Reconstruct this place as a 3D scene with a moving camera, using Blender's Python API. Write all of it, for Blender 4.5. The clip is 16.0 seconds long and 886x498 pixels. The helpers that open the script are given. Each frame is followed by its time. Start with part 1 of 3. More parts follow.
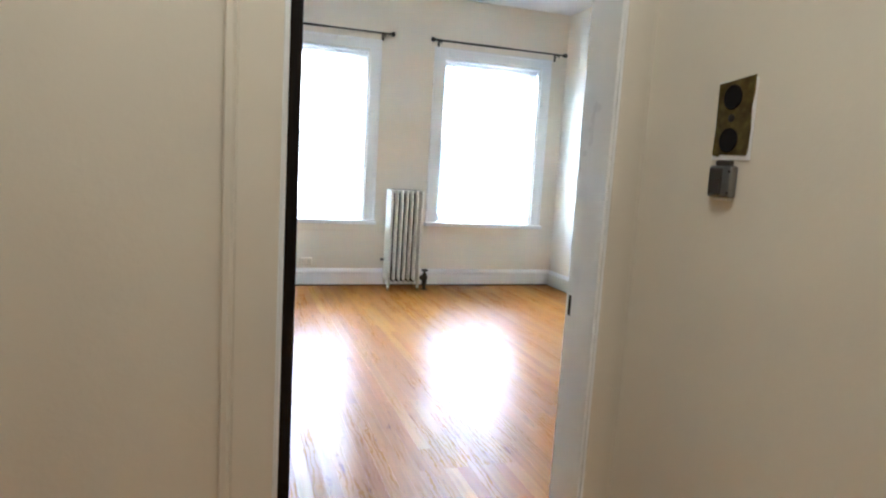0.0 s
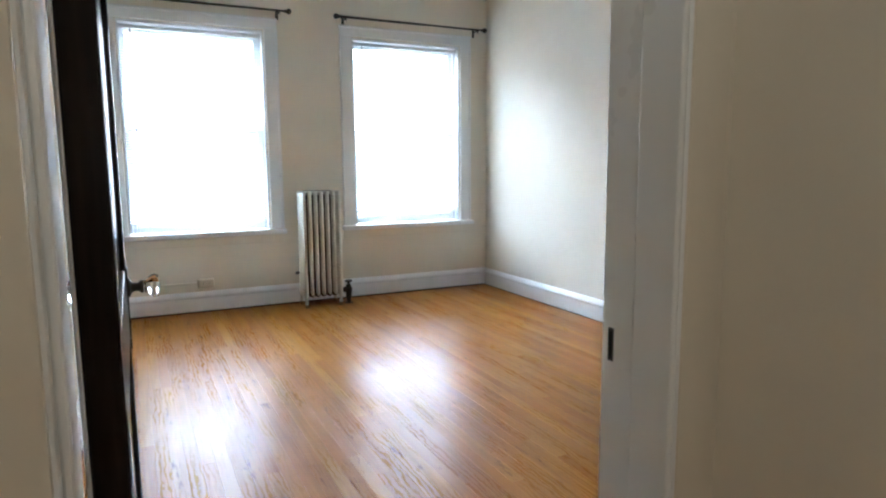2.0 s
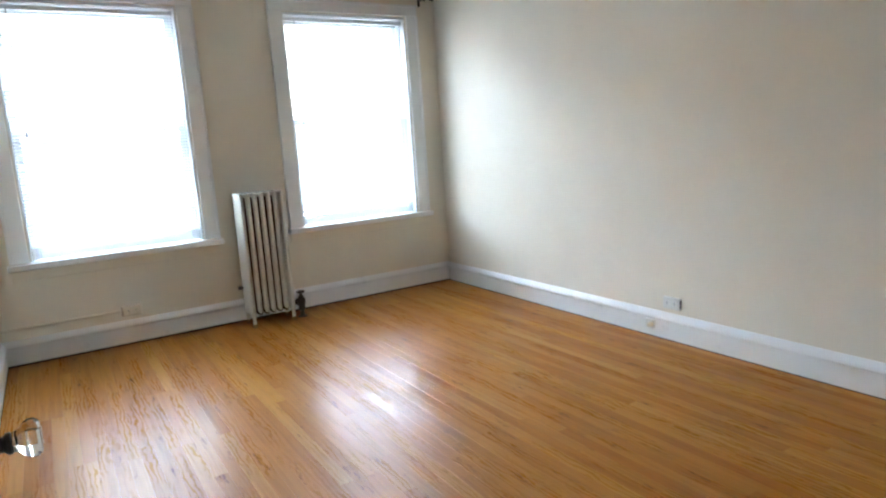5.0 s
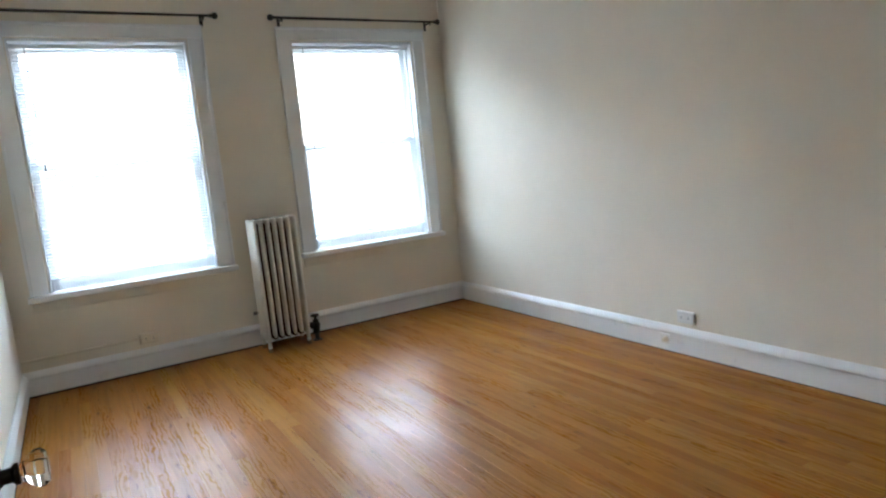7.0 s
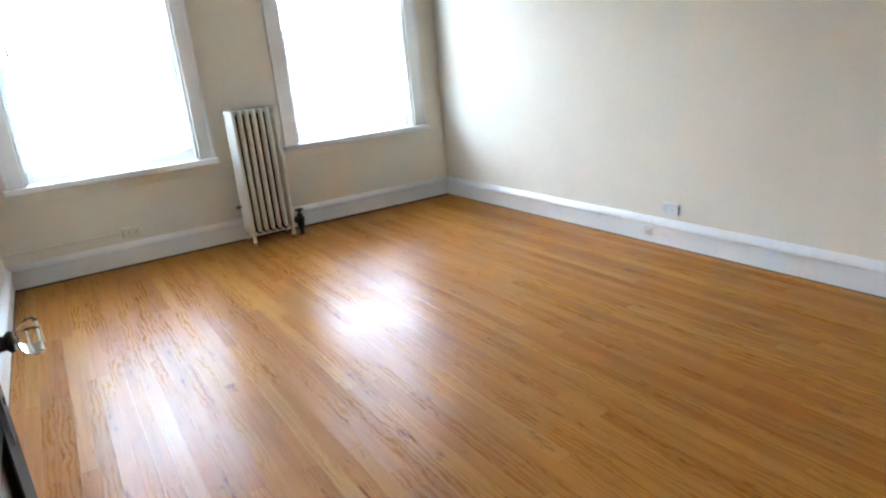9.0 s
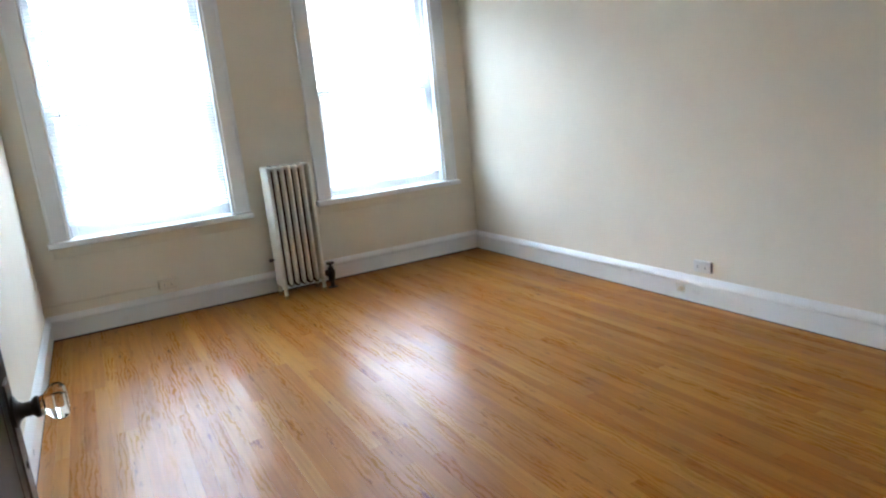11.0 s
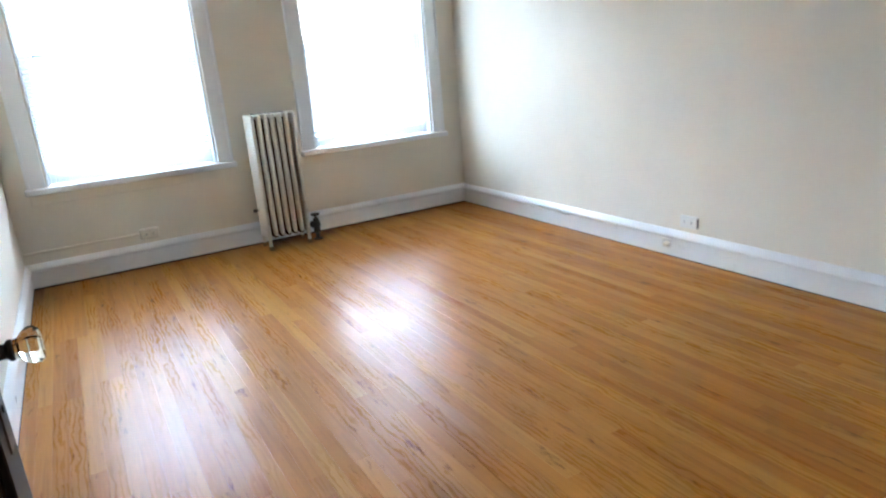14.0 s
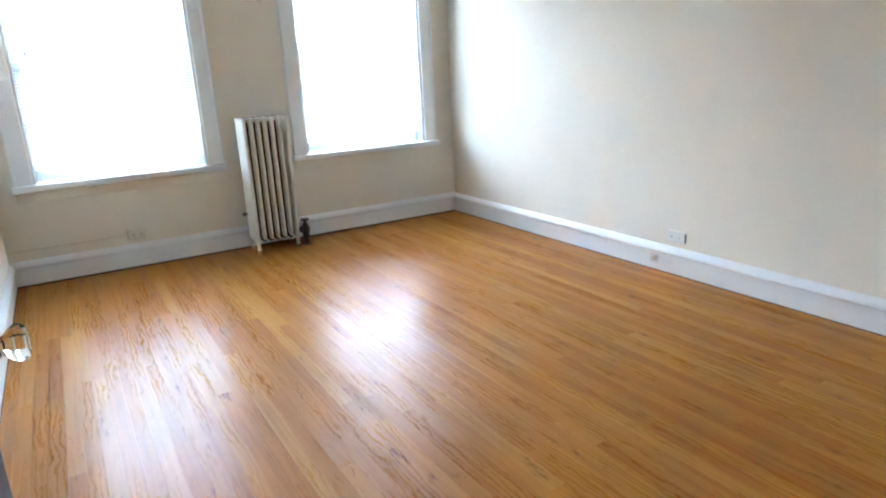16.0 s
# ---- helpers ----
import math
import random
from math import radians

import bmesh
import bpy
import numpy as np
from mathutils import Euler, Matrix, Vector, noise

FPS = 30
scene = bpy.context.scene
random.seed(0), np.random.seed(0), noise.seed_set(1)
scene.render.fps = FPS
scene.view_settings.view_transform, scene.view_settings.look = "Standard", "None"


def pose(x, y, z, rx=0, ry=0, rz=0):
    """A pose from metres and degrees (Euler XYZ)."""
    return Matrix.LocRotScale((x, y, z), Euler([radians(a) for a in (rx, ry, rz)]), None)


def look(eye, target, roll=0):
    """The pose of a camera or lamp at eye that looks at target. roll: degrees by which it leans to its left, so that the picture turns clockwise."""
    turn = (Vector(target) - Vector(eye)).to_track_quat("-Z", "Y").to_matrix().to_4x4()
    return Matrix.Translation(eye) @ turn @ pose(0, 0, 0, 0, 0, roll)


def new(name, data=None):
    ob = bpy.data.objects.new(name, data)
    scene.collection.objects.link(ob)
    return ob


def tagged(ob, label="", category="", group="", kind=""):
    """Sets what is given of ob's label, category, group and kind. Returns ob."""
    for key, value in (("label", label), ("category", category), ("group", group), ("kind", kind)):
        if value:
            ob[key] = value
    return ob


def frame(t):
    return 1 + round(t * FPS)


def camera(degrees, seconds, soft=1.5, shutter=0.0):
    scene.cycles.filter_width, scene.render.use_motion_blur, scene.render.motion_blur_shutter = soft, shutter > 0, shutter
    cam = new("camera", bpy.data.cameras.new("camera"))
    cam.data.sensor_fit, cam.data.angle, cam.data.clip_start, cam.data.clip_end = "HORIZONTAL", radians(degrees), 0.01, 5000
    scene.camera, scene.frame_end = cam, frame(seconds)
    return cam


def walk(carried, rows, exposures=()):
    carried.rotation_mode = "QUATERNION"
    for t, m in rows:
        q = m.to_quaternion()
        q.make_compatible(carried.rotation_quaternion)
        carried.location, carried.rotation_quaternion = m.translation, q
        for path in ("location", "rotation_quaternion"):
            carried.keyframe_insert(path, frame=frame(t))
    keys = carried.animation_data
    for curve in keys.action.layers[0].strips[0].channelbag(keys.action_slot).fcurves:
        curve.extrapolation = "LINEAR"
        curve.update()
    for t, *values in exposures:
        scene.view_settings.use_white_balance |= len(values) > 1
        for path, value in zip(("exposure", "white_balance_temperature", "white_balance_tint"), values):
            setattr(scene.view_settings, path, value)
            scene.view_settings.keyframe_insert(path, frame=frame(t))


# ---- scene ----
cam = camera(69.6, 16.0, 2.2)

PATH = [
    (0, (-3.458, -6.466, 1.296), (-2.792, -4.472, 1.018), 3.5),
    (0.5, (-3.421, -6.357, 1.282), (-2.656, -4.384, 1.143), 0.7),
    (1, (-3.328, -6.200, 1.237), (-2.510, -4.259, 1.001), -1.8),
    (1.5, (-3.285, -6.020, 1.234), (-2.572, -4.073, 0.793), 0.1),
    (2, (-3.274, -5.727, 1.231), (-2.356, -3.836, 0.956), -0.4),
    (2.5, (-3.256, -5.422, 1.232), (-2.301, -3.546, 0.981), 0.5),
    (3, (-3.176, -5.217, 1.289), (-2.094, -3.404, 1.100), -1.0),
    (3.5, (-3.187, -5.053, 1.282), (-1.954, -3.384, 0.852), -2.2),
    (4, (-3.218, -5.037, 1.306), (-1.996, -3.352, 0.907), -2.2),
    (4.5, (-3.190, -5.045, 1.319), (-2.060, -3.291, 0.940), -2.6),
    (7, (-3.151, -5.091, 1.330), (-2.094, -3.278, 1.038), -5.6),
    (7.5, (-3.114, -5.094, 1.301), (-2.106, -3.263, 0.950), -5.1),
    (8, (-3.149, -5.085, 1.301), (-2.096, -3.287, 0.912), -4.4),
    (8.5, (-3.155, -5.072, 1.276), (-2.102, -3.315, 0.731), -4.4),
    (9, (-3.164, -5.067, 1.280), (-2.121, -3.327, 0.660), -5.5),
    (9.5, (-3.145, -5.080, 1.280), (-2.157, -3.297, 0.696), -6.3),
    (12, (-3.143, -5.069, 1.323), (-2.144, -3.246, 0.905), -5.5),
    (12.5, (-3.140, -5.064, 1.302), (-2.148, -3.269, 0.763), -5.3),
    (13, (-3.132, -5.063, 1.291), (-2.159, -3.260, 0.746), -4.7),
    (13.5, (-3.139, -5.054, 1.291), (-2.165, -3.262, 0.716), -4.9),
    (14, (-3.135, -5.054, 1.288), (-2.138, -3.282, 0.691), -4.7),
    (14.5, (-3.140, -5.051, 1.285), (-2.143, -3.274, 0.697), -4.4),
    (15, (-3.132, -5.055, 1.279), (-2.136, -3.280, 0.685), -3.2),
    (15.5, (-3.133, -5.060, 1.285), (-2.114, -3.289, 0.722), -2.9),
    (16, (-3.142, -5.056, 1.289), (-2.106, -3.297, 0.717), -2.9),
]
walk(cam, [(t, look(eye, target, roll)) for t, eye, target, roll in PATH],
     exposures=((0, 6.0, 5050, 3), (0.6, 5.72, 5100, 3), (1.5, 5.20, 5200, 3), (2.2, 5.25, 5250, 3), (3.0, 4.78, 5400, 3), (3.5, 4.85, 5400, 3), (4.0, 5.12, 5400, 3), (4.5, 5.18, 5400, 3), (7.0, 4.75, 5450, 3),
                (8.0, 4.85, 5450, 3), (9.0, 5.42, 5350, 3), (12.0, 4.88, 5400, 3), (12.6, 5.20, 5350, 3), (14.0, 5.38, 5200, 3), (16.0, 5.48, 5150, 3)))

# ---- world and sun: a pale overcast sky ----
world = bpy.data.worlds.new("sky")
scene.world = world
world.use_nodes = True
wn = world.node_tree
bg = wn.nodes["Background"]
sky = wn.nodes.new("ShaderNodeTexSky")
sky.sky_type = "NISHITA"
sky.sun_disc = False
sky.sun_elevation = radians(48)
sky.sun_rotation = radians(160)
sky.air_density, sky.dust_density, sky.ozone_density = 1.0, 6.0, 0.6
soft_sky = wn.nodes.new("ShaderNodeMix")
soft_sky.data_type = "RGBA"
soft_sky.inputs[0].default_value = 0.6
soft_sky.inputs[7].default_value = (7.3, 7.8, 8.2, 1)
wn.links.new(sky.outputs[0], soft_sky.inputs[6])
wn.links.new(soft_sky.outputs[2], bg.inputs[0])
bg.inputs[1].default_value = 0.15
sun = new("sun", bpy.data.lights.new("sun", "SUN"))
sun.data.energy, sun.data.angle, sun.data.color = 0.6, radians(20), (1.0, 0.96, 0.9)
sun.matrix_world = look((3, -12, 14), (0, 0, 0))


# ---- materials ----
def material(name, base, rough=0.5, metal=0.0, spec=0.5):
    m = bpy.data.materials.new(name)
    m.use_nodes = True
    b = m.node_tree.nodes["Principled BSDF"]
    b.inputs["Base Color"].default_value = (*base, 1)
    b.inputs["Roughness"].default_value = rough
    b.inputs["Metallic"].default_value = metal
    b.inputs["Specular IOR Level"].default_value = spec
    return m


def node(m, kind, **values):
    n = m.node_tree.nodes.new(kind)
    for key, value in values.items():
        n.inputs[key].default_value = value
    return n


def wire(m, a, b):
    m.node_tree.links.new(a, b)


def coords(m, scale=(1, 1, 1), shifted=False):
    """Place in the world, stretched; shifted by a random step for each object where asked."""
    geo = m.node_tree.nodes.new("ShaderNodeNewGeometry")
    mp = node(m, "ShaderNodeMapping", Scale=scale)
    wire(m, geo.outputs["Position"], mp.inputs["Vector"])
    if shifted:
        info = m.node_tree.nodes.new("ShaderNodeObjectInfo")
        step = node(m, "ShaderNodeVectorMath")
        step.operation = "SCALE"
        step.inputs[0].default_value = (37.0, 91.0, 13.0)
        wire(m, info.outputs["Random"], step.inputs["Scale"])
        wire(m, step.outputs[0], mp.inputs["Location"])
    return mp.outputs[0]


def ramp(m, fac, stops):
    r = m.node_tree.nodes.new("ShaderNodeValToRGB")
    els = r.color_ramp.elements
    while len(els) < len(stops):
        els.new(0.5)
    for e, (p, c) in zip(els, stops):
        e.position, e.color = p, (*c, 1)
    wire(m, fac, r.inputs[0])
    return r.outputs[0]


def blend(m, mode, fac, a, b):
    x = m.node_tree.nodes.new("ShaderNodeMix")
    x.data_type, x.blend_type = "RGBA", mode
    for value, slot in ((fac, 0), (a, 6), (b, 7)):
        if isinstance(value, (int, float)):
            x.inputs[slot].default_value = value
        elif isinstance(value, tuple):
            x.inputs[slot].default_value = (*value, 1)
        else:
            wire(m, value, x.inputs[slot])
    return x.outputs[2]


def noisy(m, scale, vec=None, detail=4.0, rough=0.55, distort=0.0):
    n = node(m, "ShaderNodeTexNoise", Scale=scale, Detail=detail, Roughness=rough, Distortion=distort)
    wire(m, vec if vec is not None else coords(m), n.inputs["Vector"])
    return n.outputs[0]


def bump(m, height, strength, distance):
    b = node(m, "ShaderNodeBump", Strength=strength, Distance=distance)
    wire(m, height, b.inputs["Height"])
    wire(m, b.outputs[0], m.node_tree.nodes["Principled BSDF"].inputs["Normal"])
    return b


def bsdf(m):
    return m.node_tree.nodes["Principled BSDF"]


def painted(name, base, rough, fine=70.0, relief=0.12, stain=0.07):
    """Rolled or brushed paint: faint blotches, an uneven sheen and an orange-peel relief."""
    m = material(name, base, rough)
    big, small = noisy(m, 1.3, detail=3), noisy(m, fine, detail=3)
    dark = tuple(c * (1 - 2 * stain) for c in base)
    lite = tuple(min(1, c * (1 + stain * 0.6)) for c in base)
    wire(m, ramp(m, big, ((0.3, dark), (0.7, lite))), bsdf(m).inputs["Base Color"])
    wire(m, ramp(m, noisy(m, 5.0), ((0.3, (rough - 0.06,) * 3), (0.7, (rough + 0.08,) * 3))), bsdf(m).inputs["Roughness"])
    bump(m, small, relief, 0.004)
    return m


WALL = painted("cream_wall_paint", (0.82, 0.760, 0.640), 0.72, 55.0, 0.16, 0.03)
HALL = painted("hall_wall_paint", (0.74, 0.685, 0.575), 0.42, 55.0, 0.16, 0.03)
bsdf(WALL).inputs["Specular IOR Level"].default_value = 0.1
CEIL = painted("ceiling_paint", (0.87, 0.855, 0.82), 0.75, 60.0, 0.1, 0.03)
TRIM = painted("white_trim_paint", (0.86, 0.86, 0.85), 0.32, 40.0, 0.1, 0.03)
SASH = painted("window_paint", (0.82, 0.83, 0.84), 0.35, 40.0, 0.08, 0.02)
RAD = painted("radiator_paint", (0.74, 0.71, 0.62), 0.38, 90.0, 0.2, 0.08)
def varnished(name, rough, spec):
    """Near-black varnished wood with a long upright grain."""
    m = material(name, (0.012, 0.008, 0.006), rough, 0.0, spec)
    g = noisy(m, 14.0, coords(m, (4, 4, 0.35)))
    wire(m, ramp(m, g, ((0.3, (0.006, 0.004, 0.003)), (0.7, (0.016, 0.010, 0.007)))), bsdf(m).inputs["Base Color"])
    bump(m, g, 0.06, 0.002)
    return m


DARKWOOD = varnished("dark_door_varnish", 0.42, 0.15)
PANELWOOD = varnished("dark_panel_varnish", 0.24, 0.4)
IRON = painted("black_iron", (0.02, 0.019, 0.018), 0.45, 120.0, 0.2, 0.2)
BRONZE = material("old_brass", (0.12, 0.085, 0.03), 0.42, 0.85)
g = noisy(BRONZE, 40.0, detail=6)
wire(BRONZE, ramp(BRONZE, g, ((0.3, (0.10, 0.072, 0.026)), (0.65, (0.24, 0.175, 0.06)))), bsdf(BRONZE).inputs["Base Color"])
STEEL = material("worn_steel", (0.22, 0.21, 0.2), 0.4, 0.8)
VALVE = painted("aged_valve_metal", (0.06, 0.05, 0.04), 0.4, 120.0, 0.2, 0.3)
bsdf(VALVE).inputs["Metallic"].default_value = 0.5
RUST = painted("rusty_foot", (0.30, 0.19, 0.09), 0.6, 120.0, 0.3, 0.25)
PLASTIC = painted("white_plastic", (0.78, 0.77, 0.73), 0.35, 90.0, 0.03, 0.02)
IVORY = painted("ivory_plastic", (0.76, 0.69, 0.56), 0.4, 90.0, 0.05, 0.05)
SLOT = material("dark_slot", (0.012, 0.011, 0.010), 0.9, 0.0, 0.1)
# Dark brown seen in gaps: floor-edge grime, radiator insides, painted shade under baseboards.
GAP_DARK = painted("dark_gap_brown", (0.05, 0.035, 0.025), 0.7, 60.0, 0.2, 0.3)
CLEAR = material("window_glass", (1, 1, 1), 0.0)
bsdf(CLEAR).inputs["Transmission Weight"].default_value = 1.0
bsdf(CLEAR).inputs["IOR"].default_value = 1.1
CRYSTAL = material("cut_glass", (0.97, 0.99, 1.0), 0.02)
bsdf(CRYSTAL).inputs["Transmission Weight"].default_value = 1.0
bsdf(CRYSTAL).inputs["IOR"].default_value = 1.62
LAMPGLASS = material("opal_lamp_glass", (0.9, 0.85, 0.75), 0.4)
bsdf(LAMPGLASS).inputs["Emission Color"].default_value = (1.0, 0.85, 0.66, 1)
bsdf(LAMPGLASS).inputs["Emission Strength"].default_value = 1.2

BLIND = material("blind_vinyl", (0.85, 0.87, 0.89), 0.4)
thin = node(BLIND, "ShaderNodeBsdfTranslucent", Color=(0.88, 0.9, 0.93, 1))
both = node(BLIND, "ShaderNodeMixShader", Fac=0.38)
wire(BLIND, bsdf(BLIND).outputs[0], both.inputs[1])
wire(BLIND, thin.outputs[0], both.inputs[2])
wire(BLIND, both.outputs[0], BLIND.node_tree.nodes["Material Output"].inputs[0])


def oak(name):
    """Honey-stained strip oak: tone from board to board, long grain, open figure and a worn coat of varnish."""
    m = material(name, (0.4, 0.2, 0.07), 0.4)
    info = m.node_tree.nodes.new("ShaderNodeObjectInfo")
    tone = ramp(m, info.outputs["Random"], ((0.0, (0.39, 0.145, 0.023)), (0.2, (0.43, 0.174, 0.029)), (0.5, (0.45, 0.190, 0.033)), (0.8, (0.47, 0.207, 0.038)), (1.0, (0.52, 0.255, 0.052))))
    grain = noisy(m, 1.6, coords(m, (26, 1.0, 26), True), 8.0, 0.6, 0.5)
    c = blend(m, "MULTIPLY", 0.4, tone, ramp(m, grain, ((0.32, (0.55, 0.46, 0.38)), (0.55, (1, 1, 1)), (0.75, (1.12, 1.08, 1.0)))))
    w = m.node_tree.nodes.new("ShaderNodeTexWave")
    w.bands_direction, w.wave_profile = "X", "SIN"
    for key, value in (("Scale", 2.4), ("Distortion", 11.0), ("Detail", 3.0), ("Detail Scale", 1.3), ("Detail Roughness", 0.62)):
        w.inputs[key].default_value = value
    wire(m, coords(m, (6.0, 1.3, 1), True), w.inputs["Vector"])
    # flame figure, on some boards and stretches only
    flame = ramp(m, w.outputs["Fac"], ((0.10, (0, 0, 0)), (0.42, (1, 1, 1))))
    where = ramp(m, noisy(m, 1.8, coords(m, (2.2, 0.7, 1), True), 3.0), ((0.48, (1, 1, 1)), (0.57, (0, 0, 0))))
    marks = blend(m, "LIGHTEN", 1.0, flame, where)
    c = blend(m, "MULTIPLY", 0.21, c, blend(m, "MIX", marks, (0.34, 0.28, 0.24), (1.0, 1.0, 1.0)))
    # short dark scuffs along the boards, and broad stretches of deeper stain
    specks = noisy(m, 2.0, coords(m, (11, 2.0, 1), True), 5.0, 0.7)
    c = blend(m, "MULTIPLY", 0.75, c, ramp(m, specks, ((0.29, (0.28, 0.17, 0.10)), (0.39, (1, 1, 1)))))
    wear = noisy(m, 1.1, None, 4.0, 0.6)
    c = blend(m, "MULTIPLY", 0.6, c, ramp(m, wear, ((0.3, (0.86, 0.74, 0.62)), (0.6, (1, 1, 1)))))
    wire(m, c, bsdf(m).inputs["Base Color"])
    wire(m, ramp(m, wear, ((0.3, (0.32,) * 3), (0.7, (0.42,) * 3))), bsdf(m).inputs["Roughness"])
    wire(m, blend(m, "MIX", marks, (0.0,) * 3, (0.10,) * 3), bsdf(m).inputs["Specular IOR Level"])
    # varnish: thin over the open figure, patchy between boards
    patches = ramp(m, noisy(m, 3.0, coords(m, (1.6, 0.5, 1), True), 4.0), ((0.3, (0.45,) * 3), (0.65, (1.0,) * 3)))
    coat = blend(m, "MULTIPLY", 1.0, patches, blend(m, "MIX", marks, (0.0,) * 3, (1.0,) * 3))
    wire(m, blend(m, "MULTIPLY", 1.0, coat, (0.07,) * 3), bsdf(m).inputs["Coat Weight"])
    wire(m, ramp(m, noisy(m, 2.0, coords(m, (3, 1, 1), True)), ((0.3, (0.10,) * 3), (0.7, (0.19,) * 3))), bsdf(m).inputs["Coat Roughness"])
    # each board lies at its own slight cup and lean
    spread = m.node_tree.nodes.new("ShaderNodeTexWhiteNoise")
    spread.noise_dimensions = "1D"
    wire(m, info.outputs["Random"], spread.inputs["W"])
    lean = node(m, "ShaderNodeVectorMath")
    lean.operation = "MULTIPLY_ADD"
    wire(m, spread.outputs["Color"], lean.inputs[0])
    lean.inputs[1].default_value = (0.05, 0.05, 0.0)
    lean.inputs[2].default_value = (-0.025, -0.025, 0.0)
    b = bump(m, blend(m, "MULTIPLY", 0.7, marks, grain), 0.14, 0.0008)
    waves = node(m, "ShaderNodeBump", Strength=0.16, Distance=0.006)
    wire(m, noisy(m, 5.0, coords(m, (2.5, 1, 1), True), 2.0), waves.inputs["Height"])
    wire(m, waves.outputs[0], b.inputs["Normal"])
    total = node(m, "ShaderNodeVectorMath")
    wire(m, b.outputs[0], total.inputs[0])
    wire(m, lean.outputs[0], total.inputs[1])
    unit = node(m, "ShaderNodeVectorMath")
    unit.operation = "NORMALIZE"
    wire(m, total.outputs[0], unit.inputs[0])
    wire(m, unit.outputs[0], bsdf(m).inputs["Normal"])
    wire(m, unit.outputs[0], bsdf(m).inputs["Coat Normal"])
    return m


OAK = oak("strip_oak")


# ---- building helpers ----
def box(bm, x0, x1, y0, y1, z0, z1, bevel=0.0, seg=1):
    r = bmesh.ops.create_cube(bm, size=1.0, matrix=Matrix.Translation(((x0 + x1) / 2, (y0 + y1) / 2, (z0 + z1) / 2)) @ Matrix.Diagonal((x1 - x0, y1 - y0, z1 - z0, 1)))
    if bevel:
        edges = list({e for v in r["verts"] for e in v.link_edges})
        bmesh.ops.bevel(bm, geom=edges, offset=bevel, segments=seg, affect="EDGES", profile=0.5)
    return bm


def boxed(*a, **k):
    return box(bmesh.new(), *a, **k)


def turned(bm, profile, m=Matrix(), steps=20):
    """A solid of revolution round the local z axis, from (radius, height) pairs, closed at both ends."""
    rings = []
    for r, z in profile:
        rings.append([bm.verts.new(m @ Vector((max(r, 1e-4) * math.cos(a), max(r, 1e-4) * math.sin(a), z))) for a in (2 * math.pi * i / steps for i in range(steps))])
    for p, q in zip(rings, rings[1:]):
        for i in range(steps):
            bm.faces.new((p[i], p[(i + 1) % steps], q[(i + 1) % steps], q[i]))
    bm.faces.new(rings[0][::-1])
    bm.faces.new(rings[-1])
    return bm


def swept(bm, profile, start, end, up=Vector((0, 0, 1))):
    """A moulding: an outline of (out, up) pairs carried from start to end; out lies to the left of the way."""
    a, b = Vector(start), Vector(end)
    side = up.cross((b - a).normalized())
    p = [bm.verts.new(a + side * o + up * u) for o, u in profile]
    q = [bm.verts.new(b + side * o + up * u) for o, u in profile]
    n = len(profile)
    for i in range(n):
        bm.faces.new((p[i], p[(i + 1) % n], q[(i + 1) % n], q[i]))
    bm.faces.new(p[::-1])
    bm.faces.new(q)
    return bm


def mesh_of(bm, name, mat, smooth=0.0):
    bmesh.ops.recalc_face_normals(bm, faces=bm.faces[:])
    me = bpy.data.meshes.new(name)
    bm.to_mesh(me)
    bm.free()
    me.materials.append(mat)
    if smooth:
        for p in me.polygons:
            p.use_smooth = True
        me.set_sharp_from_angle(angle=radians(smooth))
    return me


def part(name, bm, mat, parent=None, label="", smooth=0.0):
    ob = new(name, mesh_of(bm, name, mat, smooth))
    ob.parent = parent
    return tagged(ob, label)


def structure(name, bm, mat, label, category, smooth=0.0):
    return tagged(part(name, bm, mat, None, "", smooth), label, category, "", "structure")


def thing(name, at, label, category, group=""):
    ob = new(name)
    ob.location = at
    return tagged(ob, label, category, group)


# ---- the plan ----
X_LEFT, TOP = -3.56, 2.985
Y_ROOM, Y_HALL = -4.860, -5.025
DOOR_L, DOOR_R, DOOR_H = -3.358, -2.53, 2.06
WINDOWS = ((-3.312, -2.19), (-1.40, -0.305))
SILL, HEAD = 0.688, 2.385
HALL_R, HALL_L, HALL_B = -2.44, -4.70, -8.2
D = 0.28

# back wall, in piers and bands round the two windows
bm = bmesh.new()
for x0, x1 in ((X_LEFT - 0.2, WINDOWS[0][0]), (WINDOWS[0][1], WINDOWS[1][0]), (WINDOWS[1][1], 0.2)):
    box(bm, x0, x1, 0, D, 0, TOP)
for x0, x1 in WINDOWS:
    box(bm, x0, x1, 0, D, 0, SILL - 0.03)
    box(bm, x0, x1, 0, D, HEAD, TOP)
structure("wall_north", bm, WALL, "cream painted plaster wall with two windows", "wall")
structure("wall_east", boxed(0, 0.2, Y_HALL, 0, 0, TOP), WALL, "plain cream painted plaster wall in soft daylight", "wall")
structure("wall_west", boxed(X_LEFT - 0.2, X_LEFT, Y_ROOM, 0, 0, TOP), WALL, "plain cream painted plaster wall beside the door", "wall")
bm = bmesh.new()
box(bm, HALL_L, DOOR_L - 0.02, Y_HALL, Y_ROOM, 0, TOP)
box(bm, DOOR_R + 0.02, 0, Y_HALL, Y_ROOM, 0, TOP)
box(bm, DOOR_L - 0.02, DOOR_R + 0.02, Y_HALL, Y_ROOM, DOOR_H + 0.02, TOP)
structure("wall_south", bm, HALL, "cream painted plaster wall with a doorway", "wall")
structure("ceiling", boxed(HALL_L - 0.2, 0.2, HALL_B - 0.2, D, TOP, TOP + 0.2), CEIL, "flat white painted plaster ceiling", "ceiling")
